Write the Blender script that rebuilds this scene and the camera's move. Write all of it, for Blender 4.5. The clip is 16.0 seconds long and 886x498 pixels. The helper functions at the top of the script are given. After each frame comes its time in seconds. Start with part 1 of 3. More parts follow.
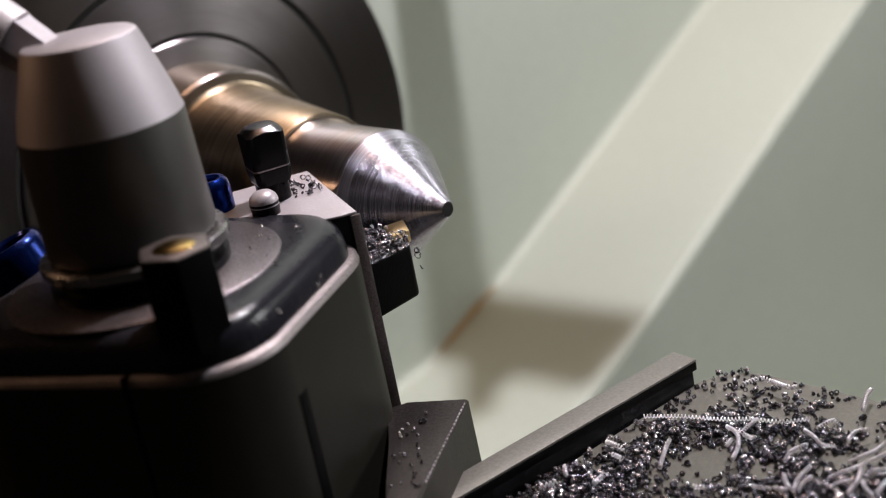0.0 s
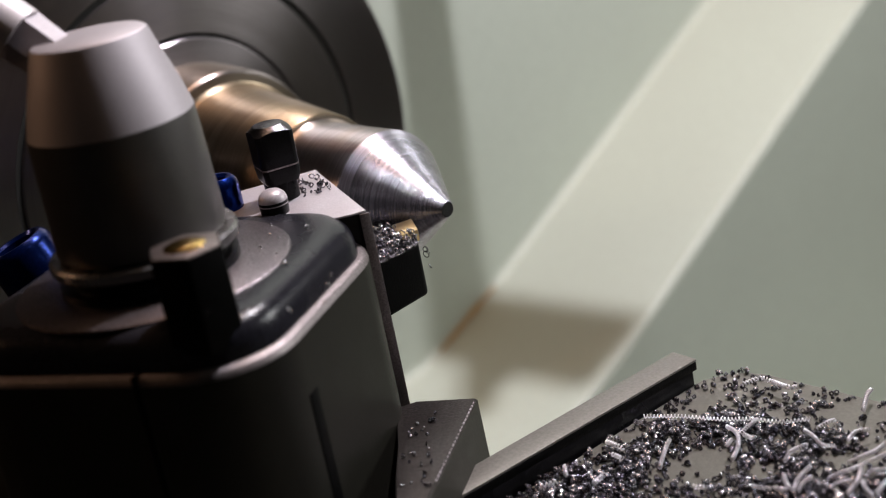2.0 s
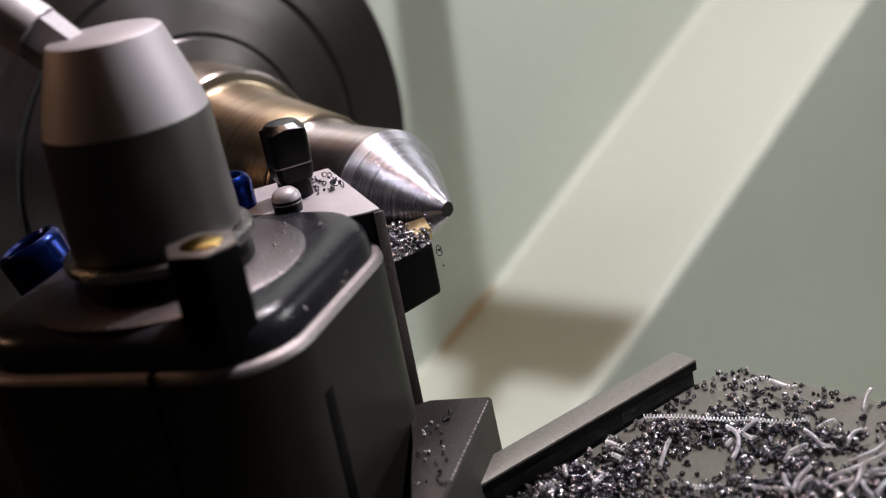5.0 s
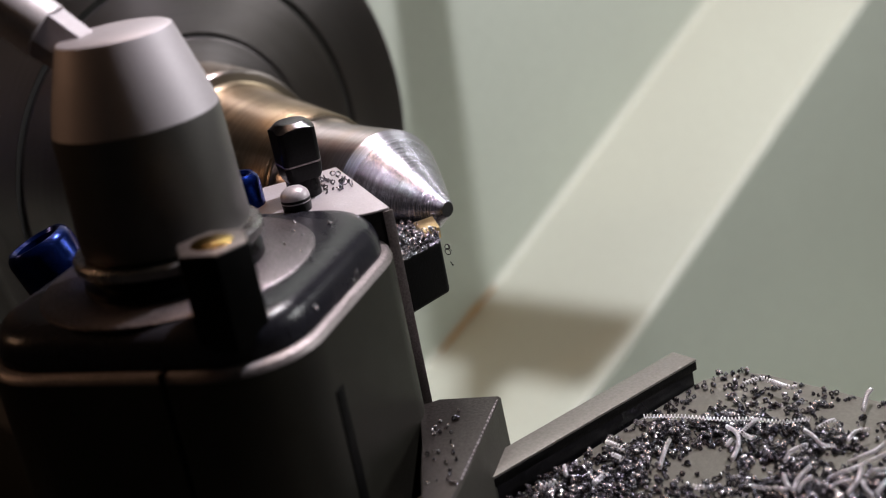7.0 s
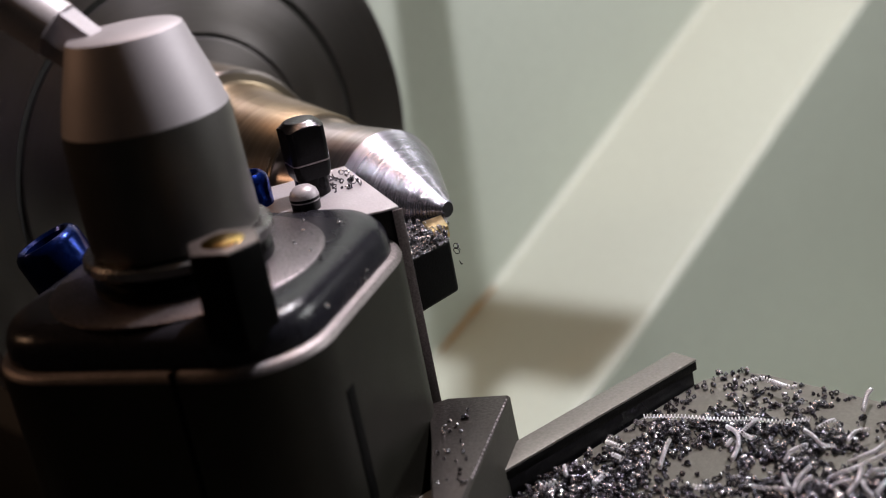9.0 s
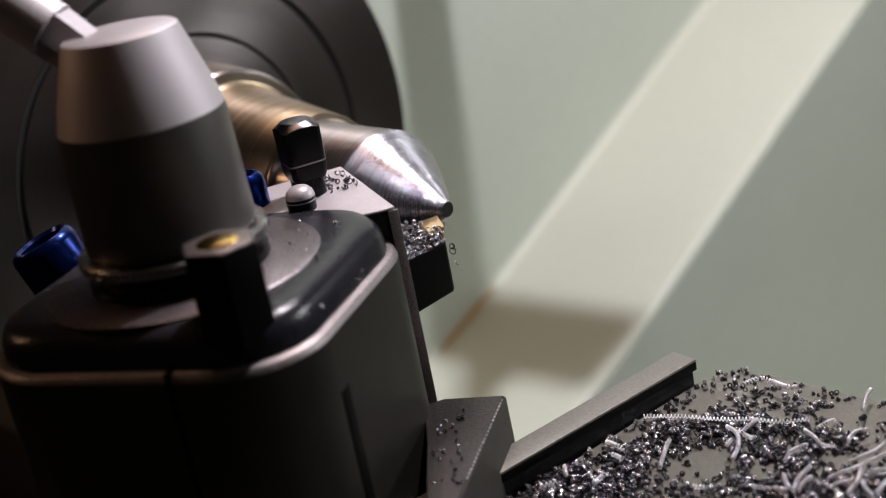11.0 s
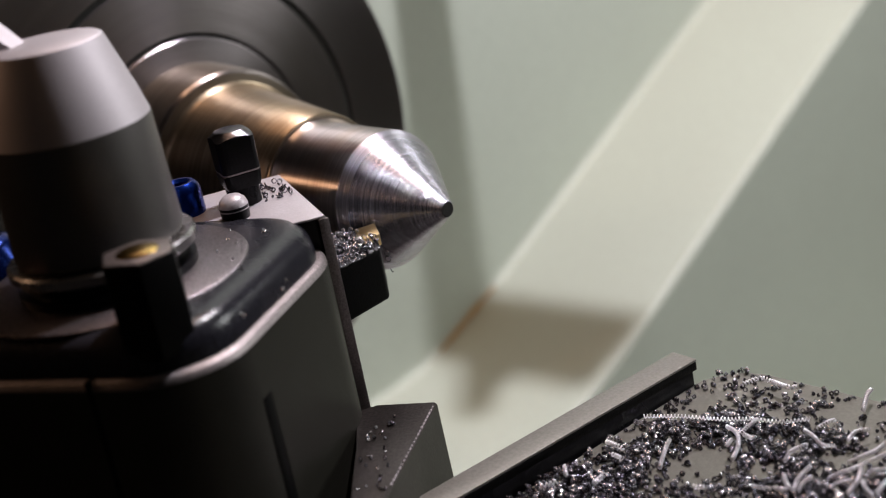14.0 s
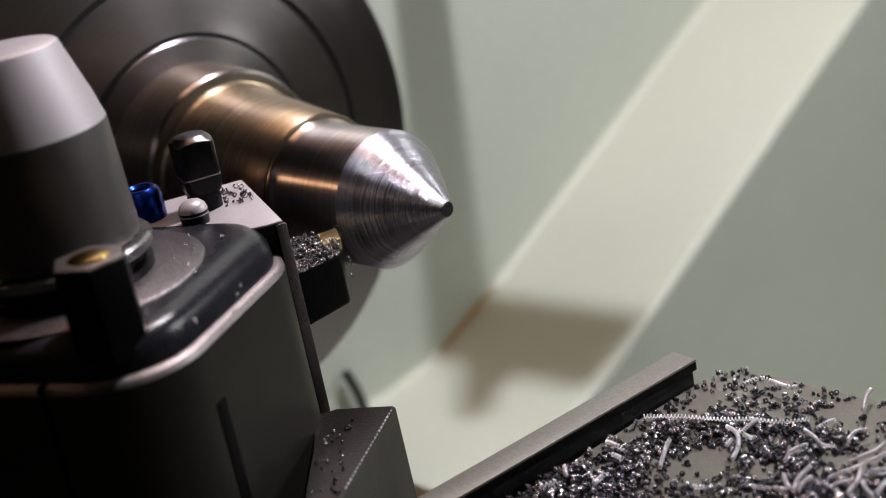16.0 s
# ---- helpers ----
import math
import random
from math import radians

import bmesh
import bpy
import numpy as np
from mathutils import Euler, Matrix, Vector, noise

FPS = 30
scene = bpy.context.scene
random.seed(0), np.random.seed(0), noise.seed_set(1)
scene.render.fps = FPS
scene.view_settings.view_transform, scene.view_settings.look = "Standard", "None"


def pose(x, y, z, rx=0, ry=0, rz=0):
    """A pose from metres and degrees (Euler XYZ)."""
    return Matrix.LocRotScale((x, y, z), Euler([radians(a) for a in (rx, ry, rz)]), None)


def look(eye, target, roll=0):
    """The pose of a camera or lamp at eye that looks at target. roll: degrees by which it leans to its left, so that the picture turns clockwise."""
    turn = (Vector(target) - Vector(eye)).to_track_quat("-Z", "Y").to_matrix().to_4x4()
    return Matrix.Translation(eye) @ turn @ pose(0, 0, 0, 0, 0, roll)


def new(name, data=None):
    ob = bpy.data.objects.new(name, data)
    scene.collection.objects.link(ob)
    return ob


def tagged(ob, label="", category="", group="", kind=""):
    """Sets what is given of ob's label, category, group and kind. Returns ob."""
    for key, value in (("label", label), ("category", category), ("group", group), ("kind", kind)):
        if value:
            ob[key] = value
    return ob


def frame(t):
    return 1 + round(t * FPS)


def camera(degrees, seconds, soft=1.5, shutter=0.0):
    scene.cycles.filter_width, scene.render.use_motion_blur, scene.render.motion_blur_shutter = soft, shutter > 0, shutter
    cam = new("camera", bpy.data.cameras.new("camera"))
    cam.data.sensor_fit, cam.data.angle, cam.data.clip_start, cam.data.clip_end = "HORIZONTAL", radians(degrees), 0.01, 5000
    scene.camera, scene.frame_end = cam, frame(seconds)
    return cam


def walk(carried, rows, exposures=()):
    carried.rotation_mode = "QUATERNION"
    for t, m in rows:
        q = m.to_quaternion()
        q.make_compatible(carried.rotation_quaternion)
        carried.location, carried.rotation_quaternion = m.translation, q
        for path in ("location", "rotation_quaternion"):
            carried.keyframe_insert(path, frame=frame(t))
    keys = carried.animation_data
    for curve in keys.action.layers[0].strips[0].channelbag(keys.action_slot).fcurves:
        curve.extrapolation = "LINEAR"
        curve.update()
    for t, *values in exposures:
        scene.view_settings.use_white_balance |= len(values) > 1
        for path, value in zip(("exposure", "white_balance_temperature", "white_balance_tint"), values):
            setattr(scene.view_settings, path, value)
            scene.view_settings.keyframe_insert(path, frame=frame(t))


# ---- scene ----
# Lathe in millimetres: x along the spindle towards the tailstock, y to the rear, z up; spindle line 1.1 m over the floor.
MM, AXIS = 0.001, 1.1
TH = 37.26                       # half angle of the cone, and of the top slide

cam = camera(35.37, 16.0, soft=1.0, shutter=0.5)
cam.data.dof.use_dof = True
cam.data.dof.focus_distance = 0.449
cam.data.dof.aperture_fstop = 7.6
EYE = Vector((0.33972, -0.29301, AXIS + 0.15129))
VIEW = look(EYE, EYE + Vector((-0.71624, 0.60643, -0.34532)), -11.06)
walk(cam, [(0.0, VIEW), (16.0, VIEW)])

# ---- light ----
world = bpy.data.worlds.new("workshop")
scene.world = world
world.use_nodes = True
world.node_tree.nodes["Background"].inputs["Color"].default_value = (0.75, 0.85, 1.0, 1)
world.node_tree.nodes["Background"].inputs["Strength"].default_value = 0.25
scene.view_settings.exposure = 0.0


def lamp(name, eye, target, size, watts, colour, size_y=None, spread=180):
    data = bpy.data.lights.new(name, "AREA")
    data.shape, data.size, data.size_y = "RECTANGLE", size, size_y or size
    data.energy, data.color, data.spread = watts, colour, radians(spread)
    ob = new(name, data)
    ob.matrix_world = look(Vector(eye), Vector(target))
    return ob


KEY = lamp("machine_lamp", (0.06, 0.31, AXIS + 0.69), (-0.05, 0.10, AXIS), 0.022, 7.55, (0.948, 0.918, 1.0), 0.024)
SECOND = lamp("front_lamp", (0.25, -0.13, AXIS + 0.62), (0.02, 0.035, AXIS - 0.02), 0.02, 0.029, (1.0, 0.92, 0.98), 0.035, spread=15)
WARM = lamp("warm_lamp", (-0.82, -0.72, AXIS + 0.47), (-0.05, -0.08, AXIS), 0.06, 0.66, (1.0, 0.58, 0.34))
# Added fill that brightens the green walls, without a seen source.
ROOM = lamp("room_fill", (0.92, 1.54, AXIS + 0.54), (-0.1, 0.2, AXIS - 0.05), 0.45, 11.0, (0.98, 0.99, 0.985))
# Added warm fill from above for the chute's shadow; no such lamp is seen.
OVERHEAD = lamp("shadow_fill", (-0.10, 0.55, 2.9), (-0.10, 0.55, 0.0), 0.25, 10.3, (1.0, 0.61, 0.38), 1.2)


# ---- materials ----
def material(name, colour, rough=0.5, metal=0.0, grain=300.0, vary=0.15, bump=0.15, detail=6, swell=0.0, spec=0.5, stain=None, stretch=(1, 1, 1), random_tint=0.0, coat=0.0, rough_vary=0.12, turned=0.0):
    """Colour varied at two scales, roughness and relief; coordinates in metres."""
    m = bpy.data.materials.new(name)
    m.use_nodes = True
    nt = m.node_tree
    b = nt.nodes["Principled BSDF"]
    b.inputs["Metallic"].default_value = metal
    b.inputs["Coat Weight"].default_value = coat
    b.inputs["Specular IOR Level"].default_value = spec
    if turned:
        tan = nt.nodes.new("ShaderNodeTangent")
        tan.direction_type, tan.axis = "RADIAL", "X"
        nt.links.new(tan.outputs["Tangent"], b.inputs["Tangent"])
        b.inputs["Anisotropic"].default_value = turned
        b.inputs["Anisotropic Rotation"].default_value = 0.25
    tc = nt.nodes.new("ShaderNodeTexCoord")
    mp = nt.nodes.new("ShaderNodeMapping")
    mp.inputs["Scale"].default_value = stretch
    nt.links.new(tc.outputs["Object"], mp.inputs["Vector"])

    def tex(scale, detail):
        n = nt.nodes.new("ShaderNodeTexNoise")
        n.inputs["Scale"].default_value, n.inputs["Detail"].default_value = scale, detail
        nt.links.new(mp.outputs["Vector"], n.inputs["Vector"])
        return n.outputs["Fac"]

    fine, broad = tex(grain * 4, detail), tex(grain * 0.12, 4)
    ramp = nt.nodes.new("ShaderNodeValToRGB")
    lo = [c * (1 - vary) for c in colour]
    hi = [min(1, c * (1 + vary)) for c in colour]
    ramp.color_ramp.elements[0].position, ramp.color_ramp.elements[1].position = 0.3, 0.7
    ramp.color_ramp.elements[0].color, ramp.color_ramp.elements[1].color = (*lo, 1), (*hi, 1)
    nt.links.new(fine, ramp.inputs["Fac"])
    mix = nt.nodes.new("ShaderNodeMixRGB")
    r2 = nt.nodes.new("ShaderNodeValToRGB")
    r2.color_ramp.elements[0].position, r2.color_ramp.elements[1].position = 0.42, 0.68
    nt.links.new(broad, r2.inputs["Fac"])
    fac = nt.nodes.new("ShaderNodeMath")
    fac.operation = "MULTIPLY"
    fac.inputs[1].default_value = 0.55
    nt.links.new(r2.outputs["Color"], fac.inputs[0])
    nt.links.new(fac.outputs[0], mix.inputs["Fac"])
    nt.links.new(ramp.outputs["Color"], mix.inputs["Color1"])
    mix.inputs["Color2"].default_value = (*(stain or [c * 0.8 for c in colour]), 1)
    out = mix.outputs["Color"]
    if random_tint:
        oi = nt.nodes.new("ShaderNodeObjectInfo")
        hsv = nt.nodes.new("ShaderNodeHueSaturation")
        mr = nt.nodes.new("ShaderNodeMapRange")
        mr.inputs["To Min"].default_value, mr.inputs["To Max"].default_value = 1 - random_tint, 1 + random_tint
        nt.links.new(oi.outputs["Random"], mr.inputs["Value"])
        nt.links.new(mr.outputs["Result"], hsv.inputs["Value"])
        nt.links.new(out, hsv.inputs["Color"])
        out = hsv.outputs["Color"]
    nt.links.new(out, b.inputs["Base Color"])
    rr = nt.nodes.new("ShaderNodeMapRange")
    rr.inputs["To Min"].default_value, rr.inputs["To Max"].default_value = max(0.03, rough - rough_vary), min(1, rough + rough_vary)
    nt.links.new(broad, rr.inputs["Value"])
    nt.links.new(rr.outputs["Result"], b.inputs["Roughness"])
    if bump:
        bp = nt.nodes.new("ShaderNodeBump")
        bp.inputs["Strength"].default_value, bp.inputs["Distance"].default_value = bump, 0.0004
        nt.links.new(fine, bp.inputs["Height"])
        if swell:
            big = nt.nodes.new("ShaderNodeBump")
            big.inputs["Strength"].default_value, big.inputs["Distance"].default_value = 1.0, swell
            nt.links.new(broad, big.inputs["Height"])
            nt.links.new(big.outputs["Normal"], bp.inputs["Normal"])
        nt.links.new(bp.outputs["Normal"], b.inputs["Normal"])
    return m


turned_bright = material("turned_steel", (0.51, 0.495, 0.565), 0.27, 1.0, 560, 0.55, 1.0, detail=4, stretch=(1.3, 0.012, 0.012), stain=(0.49, 0.465, 0.52), rough_vary=0.02, turned=0.6)
turned_satin = material("satin_steel", (0.46, 0.415, 0.41), 0.29, 1.0, 400, 0.22, 0.22, detail=2, stretch=(1.2, 0.012, 0.012), stain=(0.36, 0.28, 0.22), rough_vary=0.04, turned=0.87)
turned_brown = material("heat_tinted_steel", (0.37, 0.295, 0.21), 0.32, 1.0, 300, 0.5, 0.8, detail=3, stretch=(0.9, 0.03, 0.03), stain=(0.31, 0.205, 0.12), rough_vary=0.08, turned=0.6)
collar_steel = material("worn_collar", (0.30, 0.25, 0.20), 0.34, 1.0, 300, 0.18, 0.2, detail=1, stretch=(0.9, 0.015, 0.015), turned=0.6)
hole_shade = material("bore_shade", (0.03, 0.03, 0.03), 0.5, 0.6)
chuck_steel = material("chuck_steel", (0.335, 0.305, 0.315), 0.32, 1.0, 160, 0.35, 0.15, swell=0.005, stain=(0.20, 0.18, 0.17), rough_vary=0.14, turned=0.8)
# Near-black that gives grooves, sockets and recesses their shade by colour.
slot_dark = material("dark_recess", (0.025, 0.024, 0.022), 0.45, 0.2)
slot_bed = material("bed_steel", (0.09, 0.085, 0.08), 0.4, 0.6, 120, 0.2, 0.15)
post_grey = material("phosphated_steel", (0.018, 0.0172, 0.0135), 0.40, 0.0, 420, 0.14, 0.22, stain=(0.024, 0.023, 0.018), spec=0.22)
rim_steel = material("worn_edge_steel", (0.29, 0.257, 0.257), 0.50, 1.0, 420, 0.3, 0.35, stain=(0.18, 0.16, 0.16))
lid_black = material("black_lid", (0.014, 0.014, 0.019), 0.27, 0.0, 260, 0.4, 0.3, stain=(0.026, 0.024, 0.028), rough_vary=0.1, spec=0.4)
disc_grey = material("scuffed_disc", (0.22, 0.195, 0.208), 0.38, 1.0, 300, 0.5, 0.6, stain=(0.10, 0.09, 0.095))
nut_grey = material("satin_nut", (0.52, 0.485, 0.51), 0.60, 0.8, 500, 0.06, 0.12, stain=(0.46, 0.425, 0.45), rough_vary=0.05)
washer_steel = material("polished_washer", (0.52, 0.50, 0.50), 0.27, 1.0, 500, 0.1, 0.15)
# Same metal as the cone; the skirt's weaker light is in this darker colour.
nut_shaded = material("shaded_nut_skirt", (0.16, 0.152, 0.146), 0.46, 0.85, 500, 0.08, 0.12, rough_vary=0.05)
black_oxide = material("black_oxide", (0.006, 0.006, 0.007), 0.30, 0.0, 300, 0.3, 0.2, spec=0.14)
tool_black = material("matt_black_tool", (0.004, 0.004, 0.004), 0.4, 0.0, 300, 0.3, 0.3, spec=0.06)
crown_dark = material("worn_crown", (0.16, 0.15, 0.16), 0.22, 1.0, 500, 0.3, 0.3)
hex_top = material("worn_bolt_face", (0.24, 0.205, 0.195), 0.42, 0.8, 400, 0.4, 0.4, stain=(0.12, 0.10, 0.095))
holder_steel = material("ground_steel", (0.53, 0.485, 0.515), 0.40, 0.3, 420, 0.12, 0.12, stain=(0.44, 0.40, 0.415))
holder_dark = material("dark_holder_sides", (0.018, 0.017, 0.017), 0.45, 0.5, 300, 0.25, 0.2)
slide_steel = material("scraped_steel", (0.105, 0.094, 0.092), 0.38, 1.0, 260, 0.28, 0.3, stain=(0.075, 0.07, 0.063))
# Dim olive reflection of the slide's side, put into the colour.
slide_side_dim = material("dim_side", (0.05, 0.048, 0.04), 0.5, 0.0, 260, 0.2, 0.2, spec=0.2)
gold = material("coated_insert", (0.72, 0.54, 0.27), 0.32, 1.0, 500, 0.1, 0.1)
brass = material("brass", (0.74, 0.48, 0.16), 0.2, 1.0, 400, 0.1, 0.1)
blue = material("blue_anodised", (0.006, 0.030, 0.24), 0.26, 0.9, 300, 0.2, 0.08)
# Darker copy of the blue for the larger cap.
blue_dark = material("dark_blue_anodised", (0.004, 0.016, 0.115), 0.22, 0.8, 300, 0.3, 0.1)
white_rod = material("pale_lever", (0.62, 0.585, 0.61), 0.5, 0.3, 300, 0.08, 0.1)
green = material("green_machine_paint", (0.475, 0.515, 0.437), 0.50, 0.0, 60, 0.04, 0.05, stain=(0.44, 0.47, 0.40), rough_vary=0.06)
rust = material("rust_edge", (0.43, 0.28, 0.12), 0.6, 0.0, 300, 0.3, 0.2)
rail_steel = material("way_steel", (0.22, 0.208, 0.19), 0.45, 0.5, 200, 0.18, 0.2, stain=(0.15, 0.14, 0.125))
plate_grey = material("dull_cover", (0.165, 0.16, 0.138), 0.5, 0.25, 200, 0.14, 0.2, stain=(0.13, 0.125, 0.108))
swarf = material("swarf_steel", (0.84, 0.82, 0.87), 0.19, 0.95, 900, 0.15, 0.1, stain=(0.60, 0.58, 0.62), random_tint=0.15)
# Dark copy of the swarf: shade between the chips put into the colour.
swarf_shaded = material("shaded_swarf", (0.155, 0.15, 0.18), 0.22, 1.0, 900, 0.35, 0.2, stain=(0.22, 0.21, 0.25))
coil_steel = material("coil_steel", (0.90, 0.88, 0.93), 0.3, 0.45, 900, 0.1, 0.1, stain=(0.74, 0.72, 0.76), random_tint=0.15)
concrete = material("concrete_floor", (0.08, 0.076, 0.072), 0.7, 0, 8, 0.15, 0.2)
plaster = material("workshop_wall", (0.09, 0.088, 0.085), 0.8, 0, 6, 0.1, 0.1)


# ---- building helpers ----
def part(name, bm, mat, parent=None, label="", smooth=35.0):
    bmesh.ops.recalc_face_normals(bm, faces=bm.faces)
    me = bpy.data.meshes.new(name)
    bm.to_mesh(me)
    bm.free()
    for m in (mat if isinstance(mat, (list, tuple)) else [mat]):
        me.materials.append(m)
    if smooth:
        me.shade_smooth()
        me.set_sharp_from_angle(angle=radians(smooth))
    ob = new(name, me)
    if parent is not None:
        ob.parent = parent
    if label:
        tagged(ob, label)
    return ob


def revolve(profile, steps=64, axis="z"):
    """A turned solid from (radius, height) pairs in mm; ends close where the radius is 0."""
    bm = bmesh.new()
    rings = []
    for r, h in profile:
        if r < 1e-6:
            rings.append([bm.verts.new((0, 0, h * MM))])
        else:
            rings.append([bm.verts.new((r * MM * math.cos(2 * math.pi * i / steps), r * MM * math.sin(2 * math.pi * i / steps), h * MM)) for i in range(steps)])
    for a, b in zip(rings, rings[1:]):
        for i in range(steps):
            j = (i + 1) % steps
            if len(a) == 1 and len(b) == 1:
                continue
            if len(a) == 1:
                bm.faces.new((a[0], b[i], b[j]))
            elif len(b) == 1:
                bm.faces.new((a[i], a[j], b[0]))
            else:
                bm.faces.new((a[i], a[j], b[j], b[i]))
    if axis == "x":
        bmesh.ops.transform(bm, matrix=Matrix(((0, 0, 1, 0), (0, 1, 0, 0), (-1, 0, 0, 0), (0, 0, 0, 1))), verts=bm.verts)
    return bm


def prism(outline, z0, z1, bevel=0.0, segments=2, vertical=True):
    """A plate or block from an outline in mm, with rounded edges."""
    bm = bmesh.new()
    low = [bm.verts.new((x * MM, y * MM, z0 * MM)) for x, y in outline]
    high = [bm.verts.new((x * MM, y * MM, z1 * MM)) for x, y in outline]
    n = len(outline)
    bm.faces.new(low[::-1])
    bm.faces.new(high)
    for i in range(n):
        bm.faces.new((low[i], low[(i + 1) % n], high[(i + 1) % n], high[i]))
    if bevel:
        es = [e for e in bm.edges if vertical or abs(e.verts[0].co.z - e.verts[1].co.z) < 1e-9]
        bmesh.ops.bevel(bm, geom=es, offset=bevel * MM, segments=segments, profile=0.5, affect="EDGES", clamp_overlap=True)
    return bm


def box(x0, x1, y0, y1, z0, z1, bevel=0.6, segments=2):
    return prism([(x0, y0), (x1, y0), (x1, y1), (x0, y1)], z0, z1, bevel, segments)


def round_rect(x0, x1, y0, y1, r, n=10):
    pts = []
    for cx, cy, a0 in ((x1 - r, y0 + r, -90), (x1 - r, y1 - r, 0), (x0 + r, y1 - r, 90), (x0 + r, y0 + r, 180)):
        pts += [(cx + r * math.cos(radians(a0 + 90 * i / n)), cy + r * math.sin(radians(a0 + 90 * i / n))) for i in range(n + 1)]
    return pts


def loft(levels):
    """A closed solid through outlines of equal length, given as (outline, z) in mm from bottom to top."""
    bm = bmesh.new()
    rings = [[bm.verts.new((x * MM, y * MM, z * MM)) for x, y in o] for o, z in levels]
    n = len(rings[0])
    for a, b in zip(rings, rings[1:]):
        for i in range(n):
            bm.faces.new((a[i], a[(i + 1) % n], b[(i + 1) % n], b[i]))
    bm.faces.new(rings[0][::-1])
    bm.faces.new(rings[-1])
    return bm


def shifted(bm, x=0, y=0, z=0, turn=None):
    if turn is not None:
        bmesh.ops.transform(bm, matrix=turn, verts=bm.verts)
    bmesh.ops.translate(bm, vec=(x * MM, y * MM, z * MM), verts=bm.verts)
    return bm


def rod(p, q, r0, r1, steps=24, round_end=0.0):
    """A straight bar between two places in mm."""
    p, q = Vector(p), Vector(q)
    n = (q - p).length
    e = round_end
    prof = [(0, 0), (r0, 0), (r1, n)] + ([(r1 * 0.8, n + e * 0.7), (r1 * 0.4, n + e)] if e else []) + [(0, n + e)]
    bm = revolve(prof, steps)
    bmesh.ops.transform(bm, matrix=Matrix.Translation(p * MM) @ (q - p).to_track_quat("Z", "Y").to_matrix().to_4x4(), verts=bm.verts)
    return bm


def tube(points, radius, sides=5):
    """A thin bent wire through places in metres: vertices and faces."""
    vs, fs = [], []
    n = len(points)
    for i, p in enumerate(points):
        t = (points[min(n - 1, i + 1)] - points[max(0, i - 1)]).normalized()
        u = t.orthogonal().normalized()
        v = t.cross(u)
        for k in range(sides):
            a = 2 * math.pi * k / sides
            vs.append(p + (u * math.cos(a) + v * math.sin(a)) * radius)
    for i in range(n - 1):
        for k in range(sides):
            a, b = i * sides + k, i * sides + (k + 1) % sides
            fs.append((a, b, b + sides, a + sides))
    return vs, fs


def mesh_of(name, chunks, mat, parent=None, smooth=True):
    vs, fs = [], []
    for v, f in chunks:
        o = len(vs)
        vs += [tuple(p) for p in v]
        fs += [tuple(i + o for i in q) for q in f]
    me = bpy.data.meshes.new(name)
    me.from_pydata(vs, [], fs)
    me.materials.append(mat)
    if smooth:
        me.shade_smooth()
    ob = new(name, me)
    if parent is not None:
        ob.parent = parent
    return ob


def smooth_line(path, n=6):
    """Rounds a bent line off."""
    out = []
    for i in range(len(path) - 1):
        p0, p1, p2, p3 = path[max(0, i - 1)], path[i], path[i + 1], path[min(len(path) - 1, i + 2)]
        for k in range(n):
            t = k / n
            out.append(0.5 * (2 * p1 + (p2 - p0) * t + (2 * p0 - 5 * p1 + 4 * p2 - p3) * t * t + (3 * p1 - p0 - 3 * p2 + p3) * t ** 3))
    return out + [path[-1]]


def thing(name, label, category, group="", at=(0, 0, 0)):
    ob = new(name)
    ob.location = Vector(at)
    return tagged(ob, label, category, group)


# ---- structure: room that closes the place ----
def room():
    def slab(name, x0, x1, y0, y1, z0, z1, mat):
        return tagged(part(name, box(x0, x1, y0, y1, z0, z1, 0), mat), kind="structure")
    slab("floor", -4000, 4000, -3500, 2500, -60, 0, concrete)
    slab("ceiling", -4000, 4000, -3500, 2500, 3000, 3060, plaster)
    slab("wall_west", -4100, -4000, -3500, 2500, 0, 3000, plaster)
    slab("wall_east", 4000, 4100, -3500, 2500, 0, 3000, plaster)
    slab("wall_south", -4100, 4100, -3600, -3500, 0, 3000, plaster)
    slab("wall_north", -4100, 4100, 2500, 2600, 0, 3000, plaster)


room()


